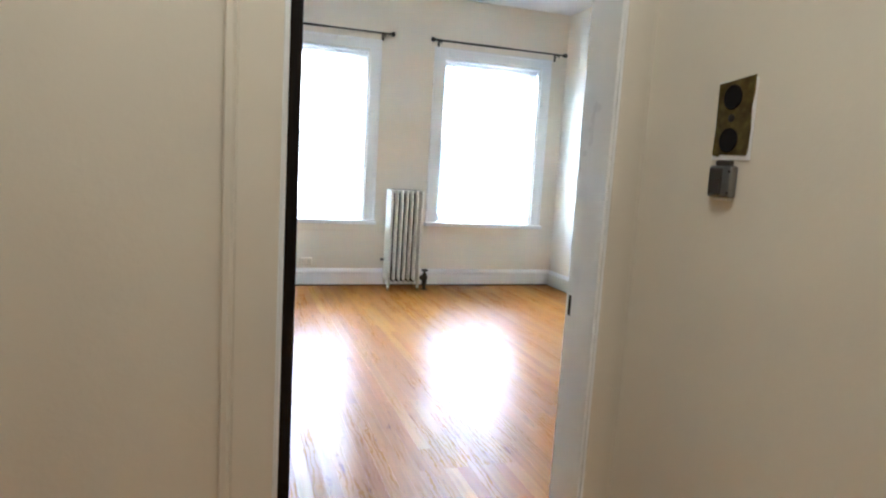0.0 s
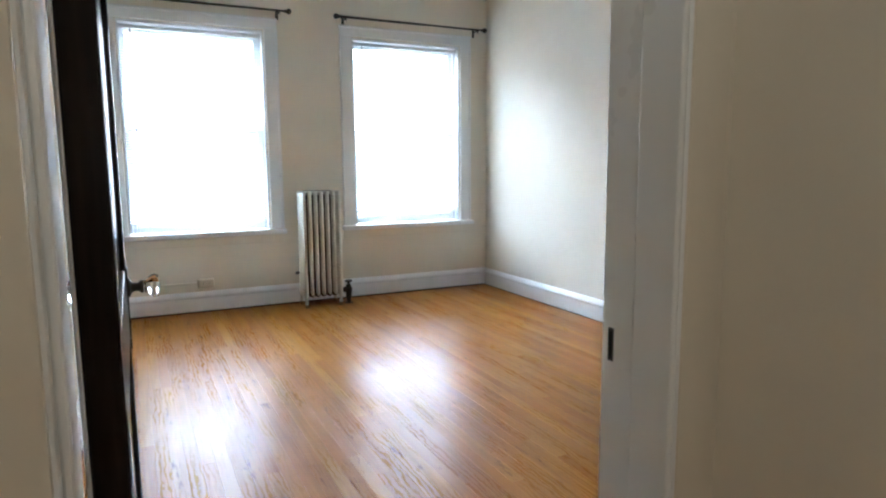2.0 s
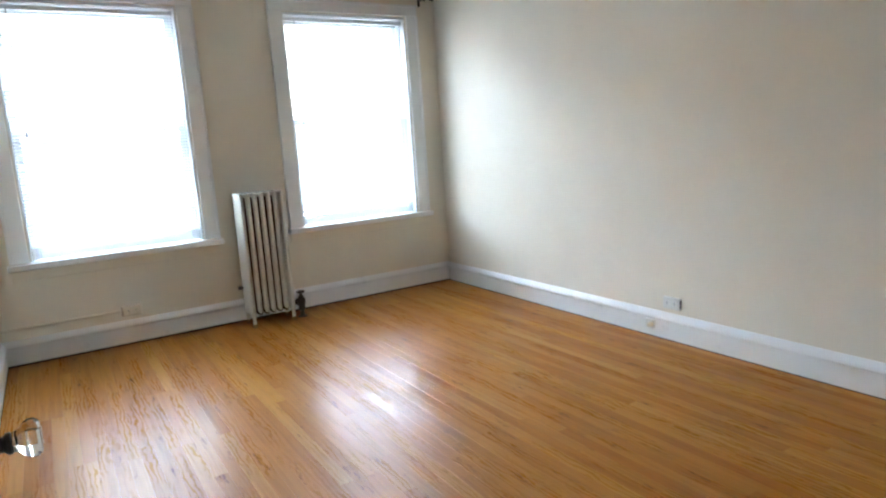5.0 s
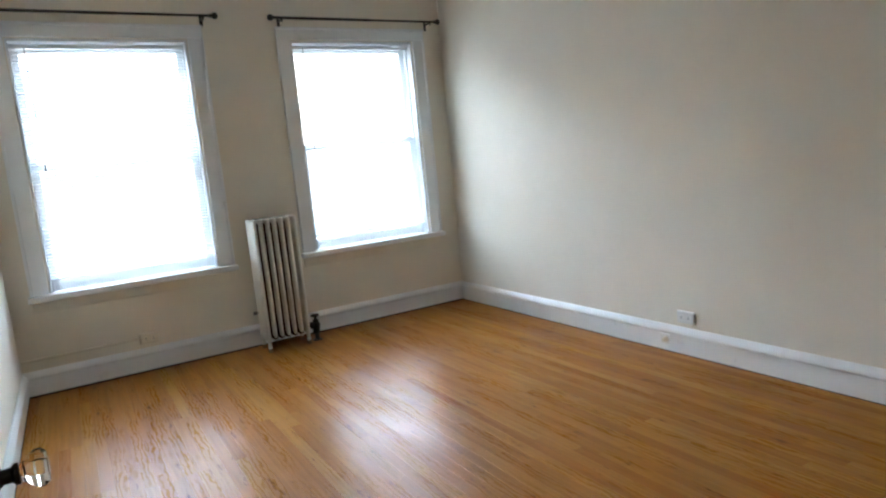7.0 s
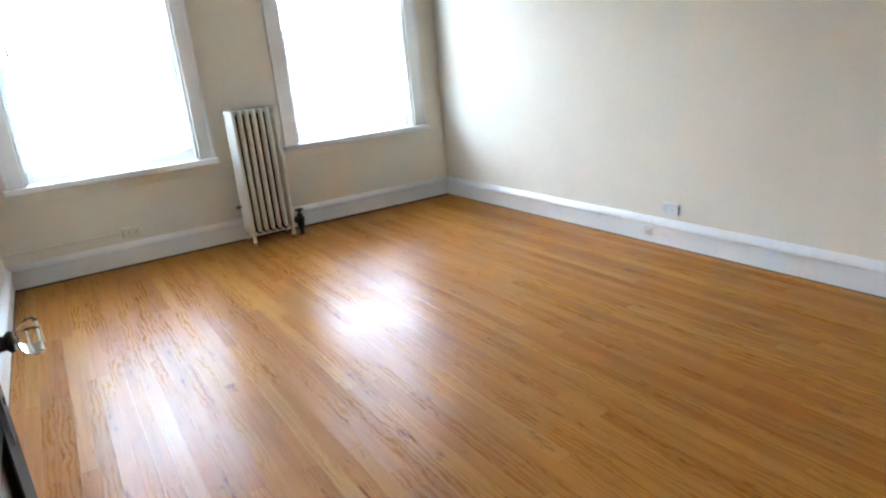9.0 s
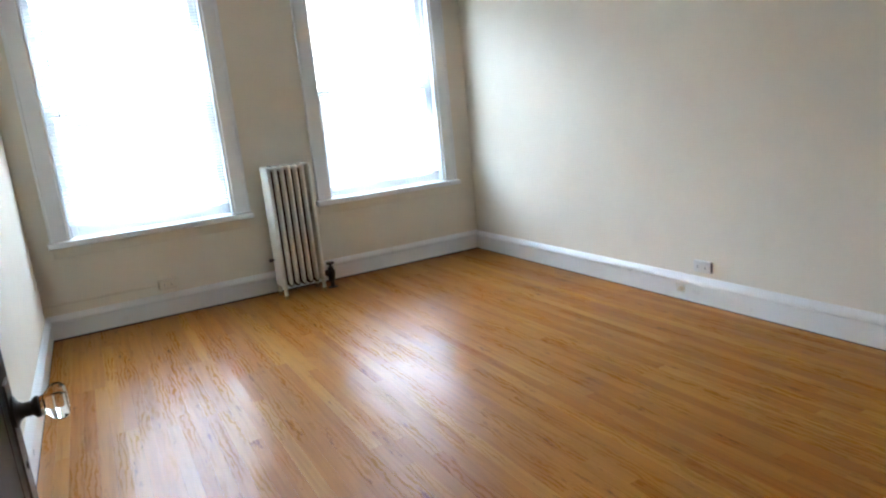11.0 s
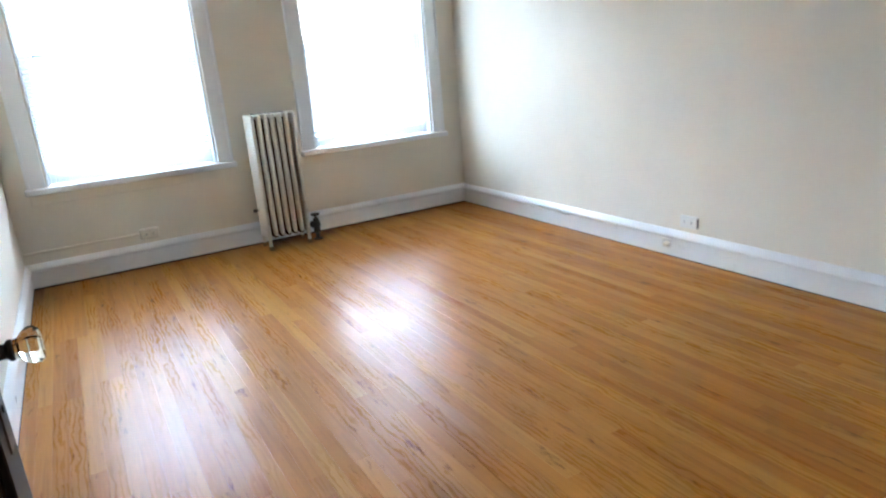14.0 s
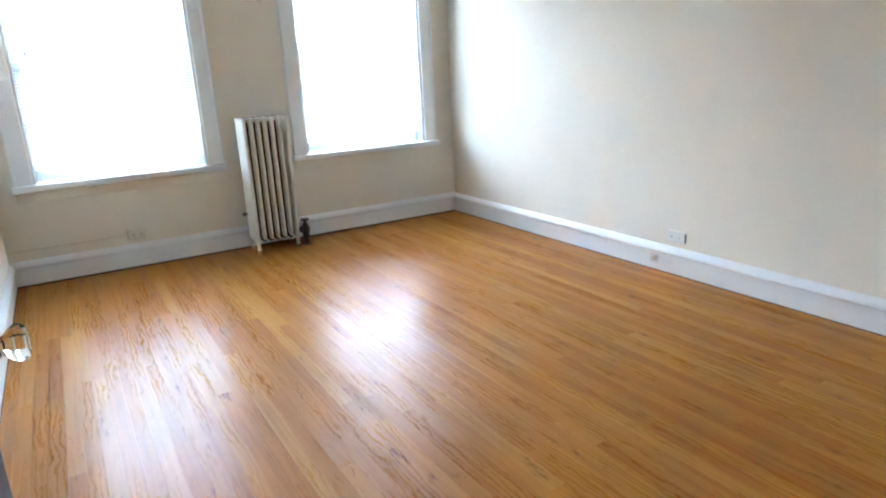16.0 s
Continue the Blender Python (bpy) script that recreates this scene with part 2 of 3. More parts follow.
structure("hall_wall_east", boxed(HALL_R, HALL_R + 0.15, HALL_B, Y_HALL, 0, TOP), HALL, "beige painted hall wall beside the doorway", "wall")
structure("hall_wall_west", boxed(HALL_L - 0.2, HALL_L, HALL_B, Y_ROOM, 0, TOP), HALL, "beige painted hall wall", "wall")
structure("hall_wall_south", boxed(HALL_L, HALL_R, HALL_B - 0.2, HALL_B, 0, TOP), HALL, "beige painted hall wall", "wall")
floor = structure("floor", boxed(HALL_L - 0.2, 0.2, HALL_B - 0.2, D, -0.25, -0.012), GAP_DARK, "honey-coloured strip oak floor, worn and glossy", "floor")

# baseboards: a tall board under a rounded cap
BASE = ((0, 0), (0.018, 0), (0.018, 0.114), (0.026, 0.117), (0.031, 0.124), (0.031, 0.134), (0.026, 0.146), (0.017, 0.155), (0.013, 0.161), (0.008, 0.166), (0, 0.167))
for i, (a, b) in enumerate((((0, 0, 0.011), (X_LEFT, 0, 0.011)), ((X_LEFT, 0, 0.004), (X_LEFT, Y_ROOM, 0.004)), ((0, Y_ROOM, 0.004), (0, 0, 0.004)),
                            ((DOOR_R + 0.11, Y_ROOM, 0.004), (0, Y_ROOM, 0.004)))):
    structure("baseboard", swept(bmesh.new(), BASE, a, b), TRIM, "white painted wooden baseboard with a rounded cap", "baseboard", 35)


# Dark strips fill the slots under the baseboards with their shade painted in.
structure("floor_gap_shade_north", boxed(X_LEFT, 0, -0.014, 0.0, -0.012, 0.0105), GAP_DARK, "dark strip painted as the shade in the gap under the baseboard", "trim")
structure("floor_gap_shade_east", boxed(-0.014, 0.0, Y_ROOM, -0.02, -0.012, 0.0035), GAP_DARK, "dark strip painted as the shade in the gap under the baseboard", "trim")


# doorway: jambs with stops, and casings
def casing_profile(w):
    if w < 0.1:
        return ((0, 0), (0.003, 0.0), (0.005, 0.004), (0.005, w - 0.004), (0.004, w), (0, w))
    return ((0, 0), (0.016, 0.0), (0.019, 0.006), (0.019, w - 0.03), (0.015, w - 0.024), (0.026, w - 0.016), (0.026, w - 0.004), (0.022, w), (0, w))


jamb = boxed(DOOR_L - 0.02, DOOR_L, Y_HALL, Y_ROOM, 0, DOOR_H, bevel=0.003)
box(jamb, DOOR_L, DOOR_L + 0.012, Y_HALL + 0.03, Y_ROOM - 0.055, 0, DOOR_H, bevel=0.003)
structure("door_jamb", jamb, TRIM, "white painted door jamb on the hinge side", "door jamb")
jamb = boxed(DOOR_R, DOOR_R + 0.02, Y_HALL, Y_ROOM, 0, DOOR_H, bevel=0.003)
box(jamb, DOOR_R - 0.012, DOOR_R, Y_HALL + 0.002, Y_ROOM - 0.075, 0, DOOR_H, bevel=0.004, seg=2)
right_jamb = structure("door_jamb", jamb, TRIM, "white painted door jamb with a mortised strike", "door jamb")
part("strike_plate", boxed(DOOR_R - 0.0015, DOOR_R + 0.001, Y_ROOM - 0.018, Y_ROOM - 0.004, 0.886, 0.946, bevel=0.0008), VALVE, right_jamb, "dark worn metal strike plate")
part("strike_hole", boxed(DOOR_R - 0.0030, DOOR_R, Y_ROOM - 0.016, Y_ROOM - 0.006, 0.892, 0.940, bevel=0.0008), SLOT, right_jamb, "dark bolt hole")
structure("door_head", boxed(DOOR_L, DOOR_R, Y_HALL, Y_ROOM, DOOR_H, DOOR_H + 0.02, bevel=0.003), TRIM, "white painted door head", "door jamb")
for side, y in ((1, Y_HALL), (-1, Y_ROOM)):
    left_w, right_w = 0.118, (0.072 if side > 0 else 0.11)
    for x, w, way in ((DOOR_L - 0.004, left_w, -1), (DOOR_R + 0.004, right_w, 1)):
        pts = [(x + way * u, y - side * o) for o, u in casing_profile(w)]
        bm = bmesh.new()
        lo = [bm.verts.new((px, py, 0)) for px, py in pts]
        hi = [bm.verts.new((px, py, DOOR_H + 0.004)) for px, py in pts]
        for i in range(len(pts)):
            j = (i + 1) % len(pts)
            bm.faces.new((lo[i], lo[j], hi[j], hi[i]))
        bm.faces.new(lo), bm.faces.new(hi)
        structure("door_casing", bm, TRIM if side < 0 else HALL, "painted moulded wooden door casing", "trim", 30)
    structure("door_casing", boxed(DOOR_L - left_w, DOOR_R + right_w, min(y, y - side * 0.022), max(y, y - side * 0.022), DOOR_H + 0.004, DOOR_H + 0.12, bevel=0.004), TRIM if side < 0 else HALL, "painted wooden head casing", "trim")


# ---- door: dark to the hall, white to the room, standing open ----
def build_door():
    w, th, h = 0.85, 0.053, 2.04
    door = thing("panel_door", (DOOR_L + 0.058, Y_ROOM + 0.060, 0.012), "dark varnished panel door standing open, white on its room side", "door")

    def slab(name, y0, y1, z0, z1, inset=0.0, label=""):
        part(name, boxed(-th + 0.006 + inset, -inset, y0, y1, z0, z1, bevel=0.003), PANELWOOD if name == "panel" else DARKWOOD, door, label)
        part(name, boxed(-th + inset * 0.6, -th + 0.006 + inset, y0, y1, z0, z1, bevel=0.002), TRIM, door, "white painted room face")

    slab("stile", 0, 0.115, 0, h)
    slab("stile", w - 0.115, w, 0, h)
    slab("rail", 0.115, w - 0.115, 0, 0.22)
    slab("rail", 0.115, w - 0.115, h - 0.12, h)
    slab("rail", 0.115, w - 0.115, 0.82, 0.98)
    slab("panel", 0.115, w - 0.115, 0.22, 0.82, 0.010)
    slab("panel", 0.115, w - 0.115, 0.98, h - 0.12, 0.010)
    for z in (0.25, 1.75):
        hinge = part("hinge", turned(bmesh.new(), ((0.006, z), (0.007, z + 0.004), (0.007, z + 0.096), (0.006, z + 0.1)), Matrix.Translation((-th - 0.004, -0.006, 0)), 12), VALVE, door, "dark metal hinge", 40)
    ky, kz = w - 0.05, 0.927
    for side in (1, -1):
        m = Matrix.Translation((0 if side > 0 else -th, ky, kz)) @ Matrix.Rotation(radians(90 * side), 4, "Y")
        plate = boxed(0 if side > 0 else -th - 0.003, 0.003 if side > 0 else -th, ky - 0.022, ky + 0.022, kz - 0.15, kz + 0.05, bevel=0.0014)
        plate = part("escutcheon", plate, VALVE, door, "dark worn lock plate")
        part("keyhole", turned(bmesh.new(), ((0.006, 0.0), (0.006, 0.0042)), m @ Matrix.Translation((0.085 * side, 0, 0)), 12), SLOT, plate)
        knob = part("knob_shank", turned(bmesh.new(), ((0.024, 0), (0.024, 0.006), (0.015, 0.010), (0.011, 0.016), (0.011, 0.026), (0.016, 0.031), (0.016, 0.036), (0.010, 0.038)), m, 20), VALVE, door, "dark metal knob shank", 40)
        part("knob", turned(bmesh.new(), ((0.012, 0.036), (0.015, 0.038), (0.0165, 0.043), (0.025, 0.051), (0.030, 0.058), (0.030, 0.066), (0.024, 0.072), (0.012, 0.074)), m, 8), CRYSTAL, knob, "faceted clear glass knob")
    return door


build_door()


# ---- windows ----
def build_window(x0, x1, index):
    win = tagged(new("window_%d" % index), "white painted double-hung window, glowing with daylight", "window", "", "structure")
    mid = (x0 + x1) / 2
    win.location = (mid, 0, SILL)
    lx, rx, top = x0 - mid, x1 - mid, HEAD - SILL
    for name, b in (("frame", (lx, lx + 0.012, 0.001, D, 0, top)), ("frame", (rx - 0.012, rx, 0.001, D, 0, top)), ("frame", (lx + 0.012, rx - 0.012, 0.001, D, top - 0.02, top))):
        part(name, boxed(*b, bevel=0.002), SASH, win)
    for side in (-1, 1):
        e = lx if side < 0 else rx
        part("stop_bead", boxed(min(e - side * 0.012, e - side * 0.03), max(e - side * 0.012, e - side * 0.03), 0.075, 0.09, 0.0, top - 0.02, bevel=0.003), SASH, win)
    cw = 0.112
    for side in (-1, 1):
        e = (lx if side < 0 else rx) - side * -0.006
        a, b = sorted((e, e + side * cw))
        c = boxed(a, b, -0.02, 0, 0, top + 0.006, bevel=0.003)
        a, b = sorted((e + side * (cw - 0.018), e + side * (cw + 0.002)))
        box(c, a, b, -0.029, -0.001, 0, top + 0.006, bevel=0.004, seg=2)
        part("casing", c, TRIM, win, "white moulded side casing")
    c = boxed(lx - cw - 0.006, rx + cw + 0.006, -0.021, 0, top + 0.006, top + 0.1, bevel=0.003)
    box(c, lx - cw - 0.010, rx + cw + 0.010, -0.032, -0.001, top + 0.08, top + 0.102, bevel=0.005, seg=2)
    part("casing", c, TRIM, win, "white head casing")
    part("window_sill", boxed(lx - cw - 0.022, rx + cw + 0.022, -0.062, 0.08, -0.046, -0.004, bevel=0.008, seg=3), TRIM, win, "white wooden stool with rounded edge")
    part("apron", boxed(lx - cw - 0.004, rx + cw + 0.004, -0.009, -0.0005, -0.12, -0.046, bevel=0.003, seg=2), WALL, win, "cream painted apron")
    part("outer_sill", boxed(lx + 0.012, rx - 0.012, 0.081, D + 0.06, -0.05, -0.005, bevel=0.004), SASH, win)
    # two sashes, the upper one further out
    half = top / 2
    for name, y, z0, z1, low, high in (("lower_sash", 0.095, 0.0, half + 0.018, 0.075, 0.036), ("upper_sash", 0.140, half - 0.018, top - 0.02, 0.036, 0.05)):
        a, b = lx + 0.014, rx - 0.014
        f = boxed(a, a + 0.048, y, y + 0.04, z0, z1, bevel=0.003)
        box(f, b - 0.048, b, y, y + 0.04, z0, z1, bevel=0.003)
        box(f, a + 0.048, b - 0.048, y, y + 0.04, z0, z0 + low, bevel=0.003)
        box(f, a + 0.048, b - 0.048, y, y + 0.04, z1 - high, z1, bevel=0.003)
        s = part(name, f, SASH, win, "white painted sash")
        pane = part("pane", boxed(a + 0.046, b - 0.046, y + 0.018, y + 0.022, z0 + low - 0.002, z1 - high + 0.002), CLEAR, s, "clear glass pane")
        pane.visible_shadow = False
    lock = part("sash_lock", turned(bmesh.new(), ((0.02, half + 0.018), (0.02, half + 0.026), (0.012, half + 0.032)), Matrix.Translation((0, 0.115, 0)), 14), VALVE, win, "small dark sash lock")
    return win


def build_blind(x0, x1, crooked):
    """A mini blind with open slats: head rail, slats, ladder cords, tilt wand and bottom rail."""
    w = x1 - x0 - 0.034
    mid = (x0 + x1) / 2
    blind = thing("mini_blind", (mid, 0.05, HEAD - 0.03), "white vinyl mini blind lowered with open slats" + (", its bottom rail crooked" if crooked else ""), "blind")
    part("head_rail", boxed(-w / 2, w / 2, -0.014, 0.014, -0.03, 0.0, bevel=0.002), SASH, blind, "pale metal head rail")
    drop = HEAD - SILL - 0.03 - 0.075
    n = int((drop - 0.04) / 0.0215)
    slat = bmesh.new()
    rows = []
    for i in range(5):
        u = -1 + i / 2
        rows.append([slat.verts.new((e * w / 2, u * 0.0122, 0.0022 * (1 - u * u))) for e in (-1, 1)])
    for a, b in zip(rows, rows[1:]):
        slat.faces.new((a[0], a[1], b[1], b[0]))
    me = mesh_of(slat, "slat", BLIND, 60)
    rng = random.Random(7)
    for i in range(n):
        s = new("slat", me)
        s.parent = blind
        s.location = (rng.uniform(-0.001, 0.001), 0, -0.045 - i * 0.0215)
        lean = -0.9 * (i / n) ** 8 if crooked else 0
        s.rotation_euler = (radians(22 + rng.uniform(-2, 2)), radians(lean), 0)
    lean = radians(-3.0 if crooked else -0.3)
    rail = part("bottom_rail", boxed(-w / 2, w / 2, -0.012, 0.012, -0.006, 0.006, bevel=0.003), BLIND, blind, "white bottom rail")
    rail.location, rail.rotation_euler = (0, 0, -drop + (0.028 if crooked else 0.004)), (0, -lean * 0.6, 0)
    if crooked:
        s = new("slat", me)
        s.parent = blind
        s.location, s.rotation_euler = (0.02, -0.012, -drop + 0.02), (radians(40), lean * 1.3, 0)
    for x in (-w * 0.36, w * 0.36):
        part("ladder_cord", boxed(x - 0.0012, x + 0.0012, -0.0145, -0.0125, -drop, -0.02), PLASTIC, blind)
    part("tilt_wand", turned(bmesh.new(), ((0.003, -0.86), (0.0045, -0.85), (0.0035, -0.8), (0.0035, -0.03)), Matrix.Translation((-w / 2 + 0.085, -0.028, 0)), 8), VALVE, blind, "thin clear tilt wand")
    return blind


for i, (x0, x1) in enumerate(WINDOWS):
    build_window(x0, x1, i + 1)
    build_blind(x0, x1, i == 1)


# ---- curtain rods ----
def build_rod(x0, x1):
    rod = thing("curtain_rod", ((x0 + x1) / 2, -0.085, 2.54), "black metal curtain rod with ball finials over the window", "curtain rod", "curtain rods")
    half = (x1 - x0) / 2
    turn = Matrix.Rotation(radians(90), 4, "Y")
    part("pole", turned(bmesh.new(), ((0.0105, -half + 0.03), (0.0105, 0.1), (0.0085, 0.102), (0.0085, half - 0.03)), turn, 14), IRON, rod, "", 40)
    for side in (-1, 1):
        m = Matrix.Rotation(radians(90 * side), 4, "Y")
        part("finial", turned(bmesh.new(), ((0.013, half - 0.052), (0.014, half - 0.045), (0.010, half - 0.040), (0.012, half - 0.036), (0.021, half - 0.028), (0.025, half - 0.014), (0.021, half - 0.002), (0.010, half + 0.006), (0.002, half + 0.008)), m, 18), IRON, rod, "round ball finial", 50)
        x = side * (half - 0.1)
        b = boxed(x - 0.006, x + 0.006, -0.012, 0.083, -0.018, -0.008, bevel=0.002)
        box(b, x - 0.012, x + 0.012, 0.080, 0.085, -0.06, 0.02, bevel=0.002)
        box(b, x - 0.006, x + 0.006, -0.016, -0.010, -0.034, 0.006, bevel=0.002)
        part("bracket", b, IRON, rod, "black wall bracket")


build_rod(-3.50, -1.965)
build_rod(-1.58, -0.05)


# ---- cast-iron radiator ----
def build_radiator(x0, y0):
    n, pitch, h, depth = 7, 0.0515, 1.022, 0.225
    rad = thing("radiator", (x0, y0, 0), "tall narrow cream-painted cast-iron column radiator on feet", "radiator")
    for k in range(n):
        end = k in (0, n - 1)
        bm, inner = bmesh.new(), []
        cx = pitch * (k + 0.5)
        for c in range(4):
            to = bm if end or c == 3 else bmesh.new()
            if to is not bm:
                inner.append(to)
            cy = -depth * (c + 0.5) / 4
            a, b = (0.0172 if c == 3 else 0.0165), depth / 8 + 0.002
            prof = []
            for z, f in ((0.105, 0.7), (0.125, 1), (h - 0.05, 1), (h - 0.02, 0.95), (h - 0.004, 0.6), (h, 0.3)):
                prof.append([to.verts.new((cx + a * f * math.cos(t), cy + b * f * math.sin(t), z)) for t in (2 * math.pi * i / 14 for i in range(14))])
            for p, q in zip(prof, prof[1:]):
                for i in range(14):
                    to.faces.new((p[i], p[(i + 1) % 14], q[(i + 1) % 14], q[i]))
            to.faces.new(prof[0]), to.faces.new(prof[-1])
        box(bm, cx - 0.0165, cx + 0.0165, -depth + 0.006, -0.004, h - 0.04, h - 0.004, bevel=0.012, seg=3)
        box(bm if end else inner[0], cx - 0.0165, cx + 0.0165, -depth + 0.012, -0.004, 0.09, 0.15, bevel=0.012, seg=3)
        if end:
            box(bm, cx - 0.013, cx + 0.013, -depth + 0.012, -0.012, 0.12, h - 0.04, bevel=0.005, seg=2)
        sec = part("section", bm, RAD, rad, "", 50)
        # The dark of the gaps between sections is put into these columns' colour.
        if not end:
            for col in inner:
                part("inner_column", col, GAP_DARK, sec, "dark brown inner column", 50)
        if k < n - 1:
            for z in (0.125, h - 0.05):
                part("nipple", turned(bmesh.new(), ((0.02, 0), (0.02, pitch * 0.5)), Matrix.Translation((cx + pitch * 0.25, -depth / 2, z)) @ Matrix.Rotation(radians(90), 4, "Y"), 12), GAP_DARK, sec, "", 40)
        if end:
            for cy in (-depth + 0.024, -0.024):
                f = turned(bmesh.new(), ((0.017, 0.03), (0.014, 0.055), (0.017, 0.1), (0.019, 0.125)), Matrix.Translation((cx, cy, 0)), 12)
                foot = part("foot", f, RAD, rad, "", 50)
                part("foot_tip", turned(bmesh.new(), ((0.017, 0.0), (0.020, 0.004), (0.0165, 0.031)), Matrix.Translation((cx, cy, 0)), 12), RUST, foot, "worn rusty foot tip", 50)
    # air vent on the far end, supply valve at the floor
    m = Matrix.Translation((0.004, -depth * 0.35, 0.30)) @ Matrix.Rotation(radians(-90), 4, "Y")
    part("air_vent", turned(bmesh.new(), ((0.006, 0), (0.006, 0.012), (0.013, 0.014), (0.014, 0.034), (0.010, 0.04)), m, 14), STEEL, rad, "small metal air vent", 40)
    vx, vy = pitch * n + 0.062, -depth / 2 - 0.035
    m = Matrix.Translation((pitch * n - 0.01, vy, 0.125)) @ Matrix.Rotation(radians(90), 4, "Y")
    valve = part("valve", turned(bmesh.new(), ((0.02, 0), (0.02, 0.03), (0.028, 0.032), (0.028, 0.055), (0.021, 0.058), (0.021, 0.085)), m, 12), VALVE, rad, "dark aged supply valve", 30)
    part("valve_body", turned(bmesh.new(), ((0.018, 0), (0.018, 0.05), (0.027, 0.056), (0.027, 0.09), (0.032, 0.11), (0.032, 0.14), (0.022, 0.152), (0.022, 0.168), (0.013, 0.172), (0.009, 0.192)), Matrix.Translation((vx, vy, 0)), 12), VALVE, valve, "", 30)
    part("valve_handle", turned(bmesh.new(), ((0.012, 0.19), (0.033, 0.194), (0.036, 0.202), (0.030, 0.209), (0.012, 0.213)), Matrix.Translation((vx, vy, 0)), 10), IRON, valve, "black round handle")
    part("floor_flange", turned(bmesh.new(), ((0.04, 0), (0.04, 0.004), (0.024, 0.009)), Matrix.Translation((vx, vy, 0)), 18), VALVE, valve, "", 40)
    return rad


build_radiator(-1.982, -0.08)


# ---- outlets and raceway ----
def build_outlet():
    o = thing("wall_outlet", (0, -2.555, 0.24), "white duplex outlet set sideways in a box above the baseboard", "outlet")
    part("cover", boxed(-0.022, 0, -0.06, 0.06, -0.037, 0.037, bevel=0.004, seg=2), PLASTIC, o)
    for y in (-0.026, 0.026):
        f = part("socket", boxed(-0.0245, -0.021, y - 0.017, y + 0.017, -0.014, 0.014, bevel=0.003), PLASTIC, o)
        for z in (-0.006, 0.006):
            part("slot", boxed(-0.0252, -0.024, y - 0.005, y + 0.005, z - 0.0013, z + 0.0013), SLOT, f)
    # Thin dark strip laid on the cover's south end only.
    part("side_strip", boxed(-0.016, -0.003, -0.0612, -0.0601, -0.026, 0.026), STEEL, o, "dark side of the box")


def build_jack():
    o = thing("cable_jack", (-0.021, -2.412, 0.082), "small white jack plate with a yellowed socket on the baseboard", "jack")
    part("plate", boxed(-0.012, 0, -0.02, 0.045, -0.03, 0.03, bevel=0.003), PLASTIC, o)
    m = Matrix.Translation((-0.011, -0.002, 0)) @ Matrix.Rotation(radians(-90), 4, "Y")
    part("socket", turned(bmesh.new(), ((0.017, 0), (0.017, 0.012), (0.014, 0.02), (0.011, 0.03), (0.006, 0.032)), m, 14), IVORY, o, "yellowed plastic socket", 40)


def build_junction():
    o = thing("surface_outlet", (-2.755, 0, 0.25), "cream surface outlet box fed by a wall raceway", "outlet")
    part("box", boxed(-0.066, 0.066, -0.042, 0, -0.036, 0.038, bevel=0.006, seg=2), IVORY, o)
    part("cover", boxed(-0.06, 0.06, -0.047, -0.041, -0.031, 0.033, bevel=0.003), IVORY, o)
    for x in (-0.025, 0.025):
        f = part("socket", boxed(x - 0.016, x + 0.016, -0.0485, -0.046, -0.014, 0.014, bevel=0.002), IVORY, o)
        for z in (-0.006, 0.006):
            part("slot", boxed(x - 0.005, x + 0.005, -0.0502, -0.049, z - 0.0012, z + 0.0012), SLOT, f)
    part("raceway", boxed(X_LEFT + 2.755 + 0.001, -0.066, -0.012, 0, -0.008, 0.010, bevel=0.003), IVORY, o, "thin cream metal raceway")


build_outlet()
build_jack()
build_junction()


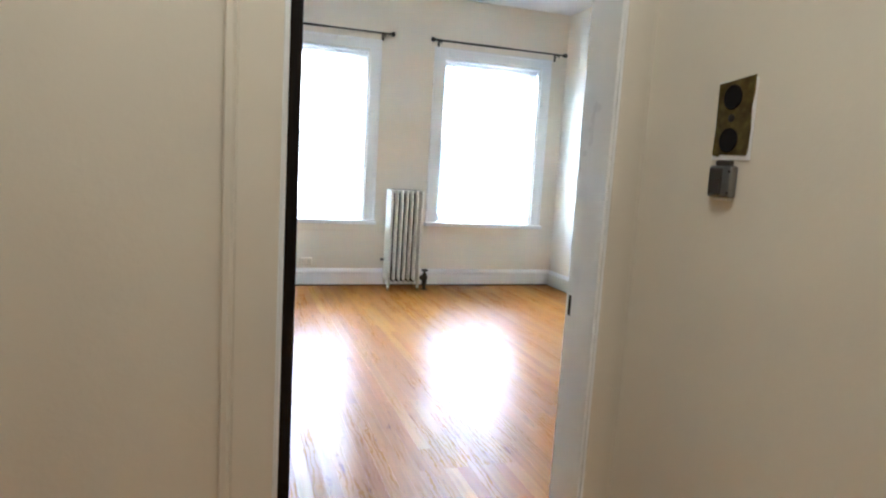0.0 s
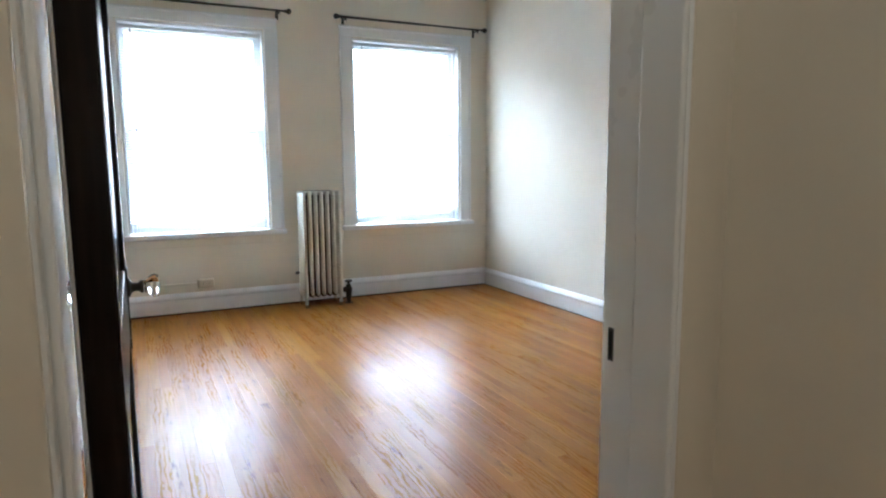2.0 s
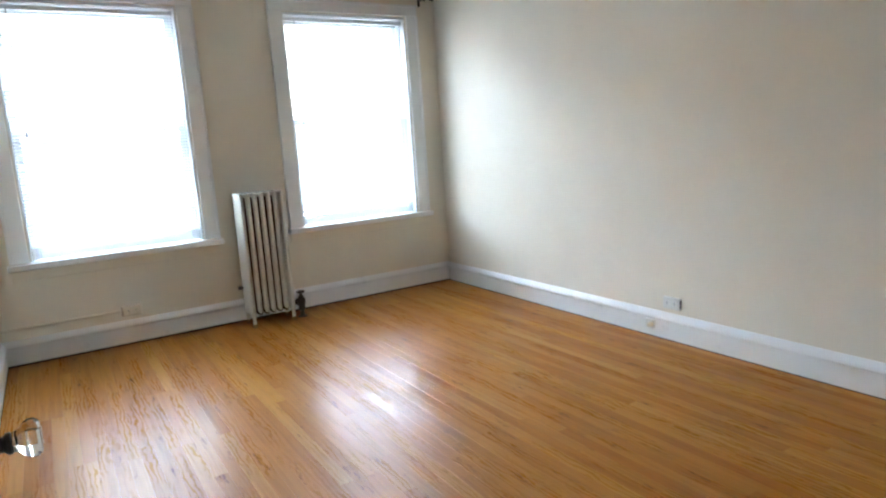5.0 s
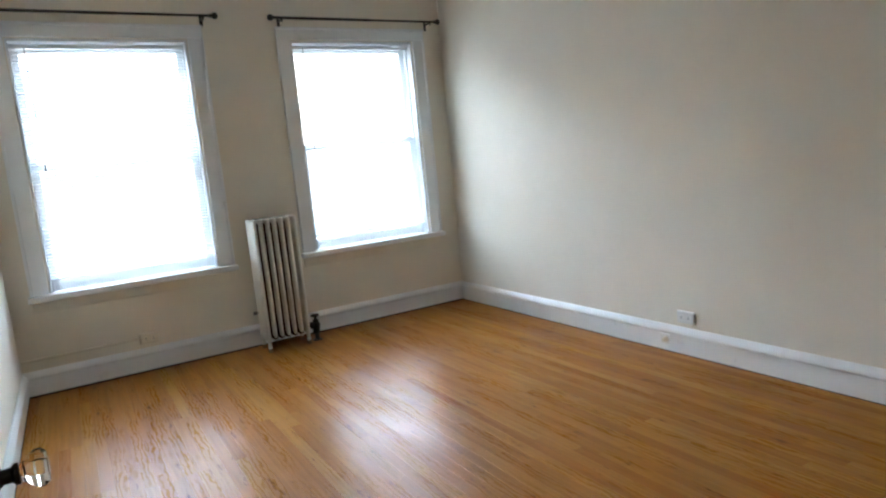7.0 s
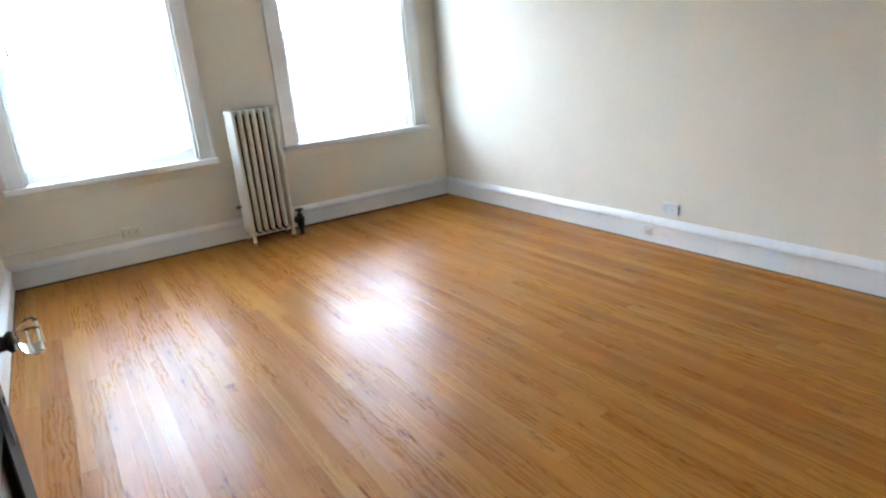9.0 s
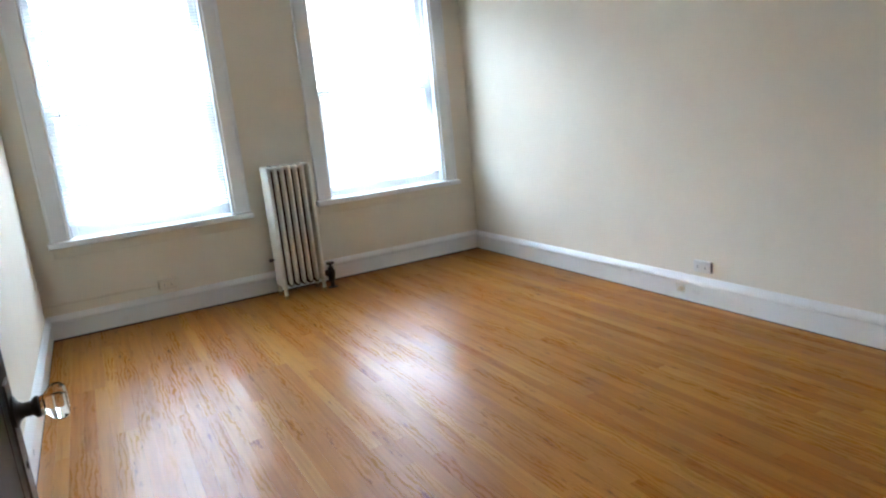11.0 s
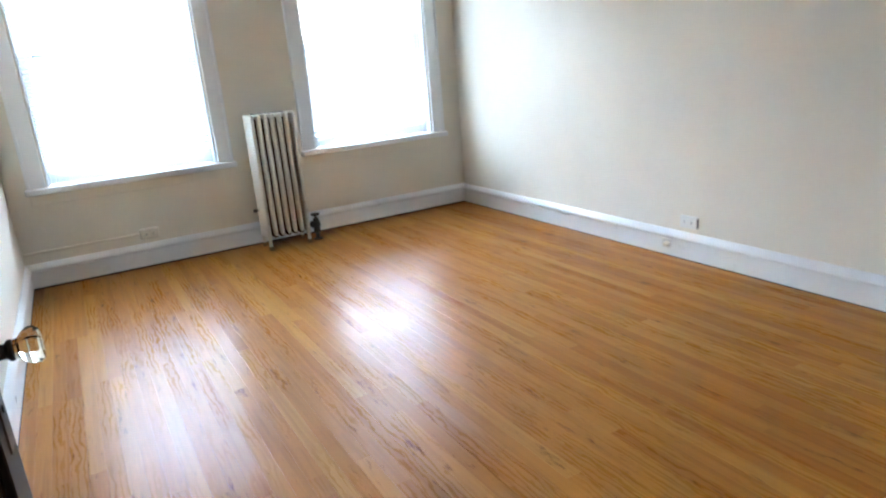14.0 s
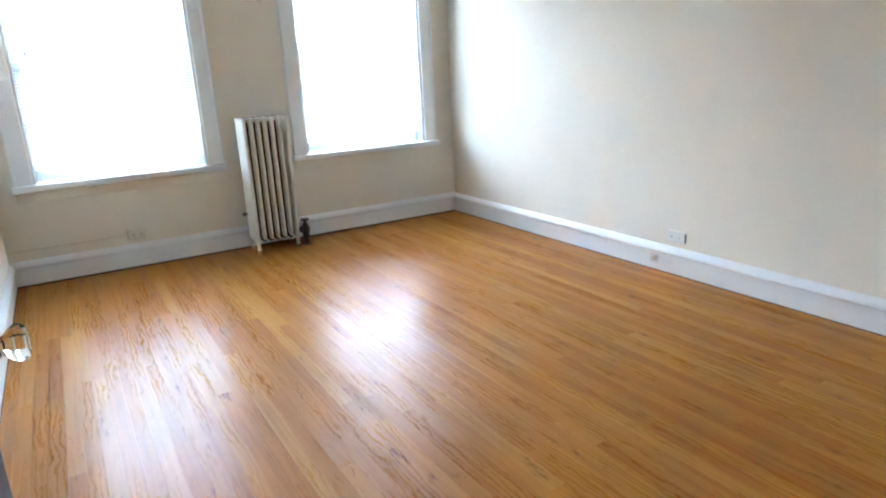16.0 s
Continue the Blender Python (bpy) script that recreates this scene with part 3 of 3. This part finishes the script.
# ---- hall: brass plate and latch box on the side wall ----
def build_plate():
    o = thing("chime_plate", (HALL_R, -5.336, 1.432), "tarnished brass wall plate with two round holes and chipped paint edges", "wall plate")
    part("backing", boxed(-0.003, 0, -0.056, 0.055, -0.089, 0.08, bevel=0.001), TRIM, o, "white paint rim")
    bm = bmesh.new()
    pts = ((0.052, 0.076), (0.02, 0.079), (-0.05, 0.087), (-0.051, 0.05), (-0.047, 0.02), (-0.051, -0.02), (-0.05, -0.07), (-0.046, -0.08), (0.03, -0.078), (0.036, -0.083), (0.052, -0.08), (0.050, -0.02))
    lo = [bm.verts.new((-0.0028, y, z)) for y, z in pts]
    hi = [bm.verts.new((-0.006, y * 0.985, z * 0.985)) for y, z in pts]
    for i in range(len(pts)):
        j = (i + 1) % len(pts)
        bm.faces.new((lo[i], lo[j], hi[j], hi[i]))
    bm.faces.new(lo), bm.faces.new(hi)
    part("plate", bm, BRONZE, o, "tarnished brass plate")
    turn = Matrix.Rotation(radians(-90), 4, "Y")
    for z, r in ((0.044, 0.026), (-0.047, 0.026)):
        m = Matrix.Translation((-0.0058, 0.006, z)) @ turn
        part("hole", turned(bmesh.new(), ((r, 0), (r * 1.02, 0.002), (r * 0.93, 0.0035), (r * 0.86, 0.0012), (r * 0.5, 0.0008)), m, 22), SLOT, o, "dark round opening", 30)
    m = Matrix.Translation((-0.0058, 0.004, 0)) @ turn
    part("screw", turned(bmesh.new(), ((0.009, 0), (0.009, 0.002), (0.005, 0.003)), m, 12), VALVE, o)
    o = thing("rim_latch", (HALL_R, -5.328, 1.296), "small worn steel latch box under the brass plate", "latch")
    part("case", boxed(-0.020, 0, -0.037, 0.032, -0.034, 0.034, bevel=0.006, seg=3), STEEL, o, "", 40)
    part("faceplate", boxed(-0.023, -0.019, -0.012, 0.026, -0.028, 0.028, bevel=0.003), VALVE, o, "dark worn face")
    part("bracket", boxed(-0.012, 0, -0.022, 0.024, 0.034, 0.046, bevel=0.003), VALVE, o)
    for z in (-0.024, 0.022):
        part("notch", boxed(-0.0206, -0.014, -0.034, -0.026, z - 0.004, z + 0.004, bevel=0.002), SLOT, o, "dark worn corner notch")
    part("paint_rim", boxed(-0.008, 0, -0.030, 0.024, -0.041, -0.0345, bevel=0.002), TRIM, o, "blobs of old white paint")


build_plate()

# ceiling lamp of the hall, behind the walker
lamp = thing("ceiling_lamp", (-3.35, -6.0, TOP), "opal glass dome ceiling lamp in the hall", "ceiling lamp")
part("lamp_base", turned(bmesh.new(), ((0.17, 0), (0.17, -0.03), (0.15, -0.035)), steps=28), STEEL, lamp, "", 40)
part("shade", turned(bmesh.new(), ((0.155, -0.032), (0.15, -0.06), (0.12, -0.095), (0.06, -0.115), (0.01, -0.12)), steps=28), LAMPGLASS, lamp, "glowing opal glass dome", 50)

# ---- across the street ----
BRICK = painted("buff_facade_brick", (0.30, 0.25, 0.20), 0.8, 8.0, 0.2, 0.15)
ASPHALT = painted("street", (0.06, 0.06, 0.06), 0.8, 20.0, 0.2, 0.2)
DUSK = material("far_glass", (0.05, 0.07, 0.10), 0.1)
structure("ground", boxed(-300, 300, 1.0, 600, -4.6, -4.5), ASPHALT, "grey asphalt street outside", "ground")
house = thing("apartment_building", (1.0, 17.0, -4.5), "buff brick apartment building across the street", "building")
# Wall and cornice run on unseen past the windows to block low side sky.
part("wall", boxed(-42, 42, 0, 8, 0, 11.2), BRICK, house)
part("cornice", boxed(-42.2, 42.2, -0.3, 0.5, 10.8, 11.4, bevel=0.05), TRIM, house)
for k in range(-3, 13):
    for z in (2.0, 5.0, 8.0):
        for x in (-12.8 + k * 2.9, -11.58 + k * 2.9):
            f = part("window", boxed(x - 0.45, x + 0.45, -0.06, 0.1, z, z + 1.6, bevel=0.02), SASH, house)
            for zz in (z + 0.07, z + 0.83):
                part("pane", boxed(x - 0.38, x + 0.38, -0.08, -0.05, zz, zz + 0.69), DUSK, f)
            part("lintel", boxed(x - 0.55, x + 0.55, -0.03, 0.1, z + 1.6, z + 1.78), SASH, f)

# ---- floor boards: strip oak along the room, last ----
rng = random.Random(11)
plank_meshes = {}


def plank_mesh(width, length):
    key = (round(width, 4), round(length, 2))
    if key not in plank_meshes:
        bm = boxed(-width / 2 + 0.0002, width / 2 - 0.0002, 0.0002, length - 0.0002, -0.012, 0.0)
        plank_meshes[key] = mesh_of(bm, "plank", OAK)
    return plank_meshes[key]


WIDE = 0.0575
count = int((-X_LEFT - 0.042) / WIDE) + 1
WIDE = (-X_LEFT - 0.042) / count
for r in range(count):
    x = -0.021 - (r + 0.5) * WIDE
    y = -0.023
    first = rng.choice((0.4, 0.8, 1.2, 1.6, 2.0))
    while y > -4.8:
        length = first or rng.choice((0.8, 1.0, 1.2, 1.5, 1.8, 2.4))
        first = 0
        if y - length < -4.5:
            length = round(y + 5.0, 2)
        y -= length
        p = new("plank", plank_mesh(WIDE, length))
        p.parent = floor
        p.location = (x, y, rng.uniform(-0.0002, 0.0002))
bm = bmesh.new()
for r in range(42):
    x = HALL_L + r * WIDE
    if x + WIDE < HALL_R:
        box(bm, x + 0.0004, x + WIDE - 0.0004, HALL_B, -5.001, -0.012, 0.0)
tagged(part("plank_field", bm, OAK, floor, "strip oak boards of the hall"), kind="stuff")
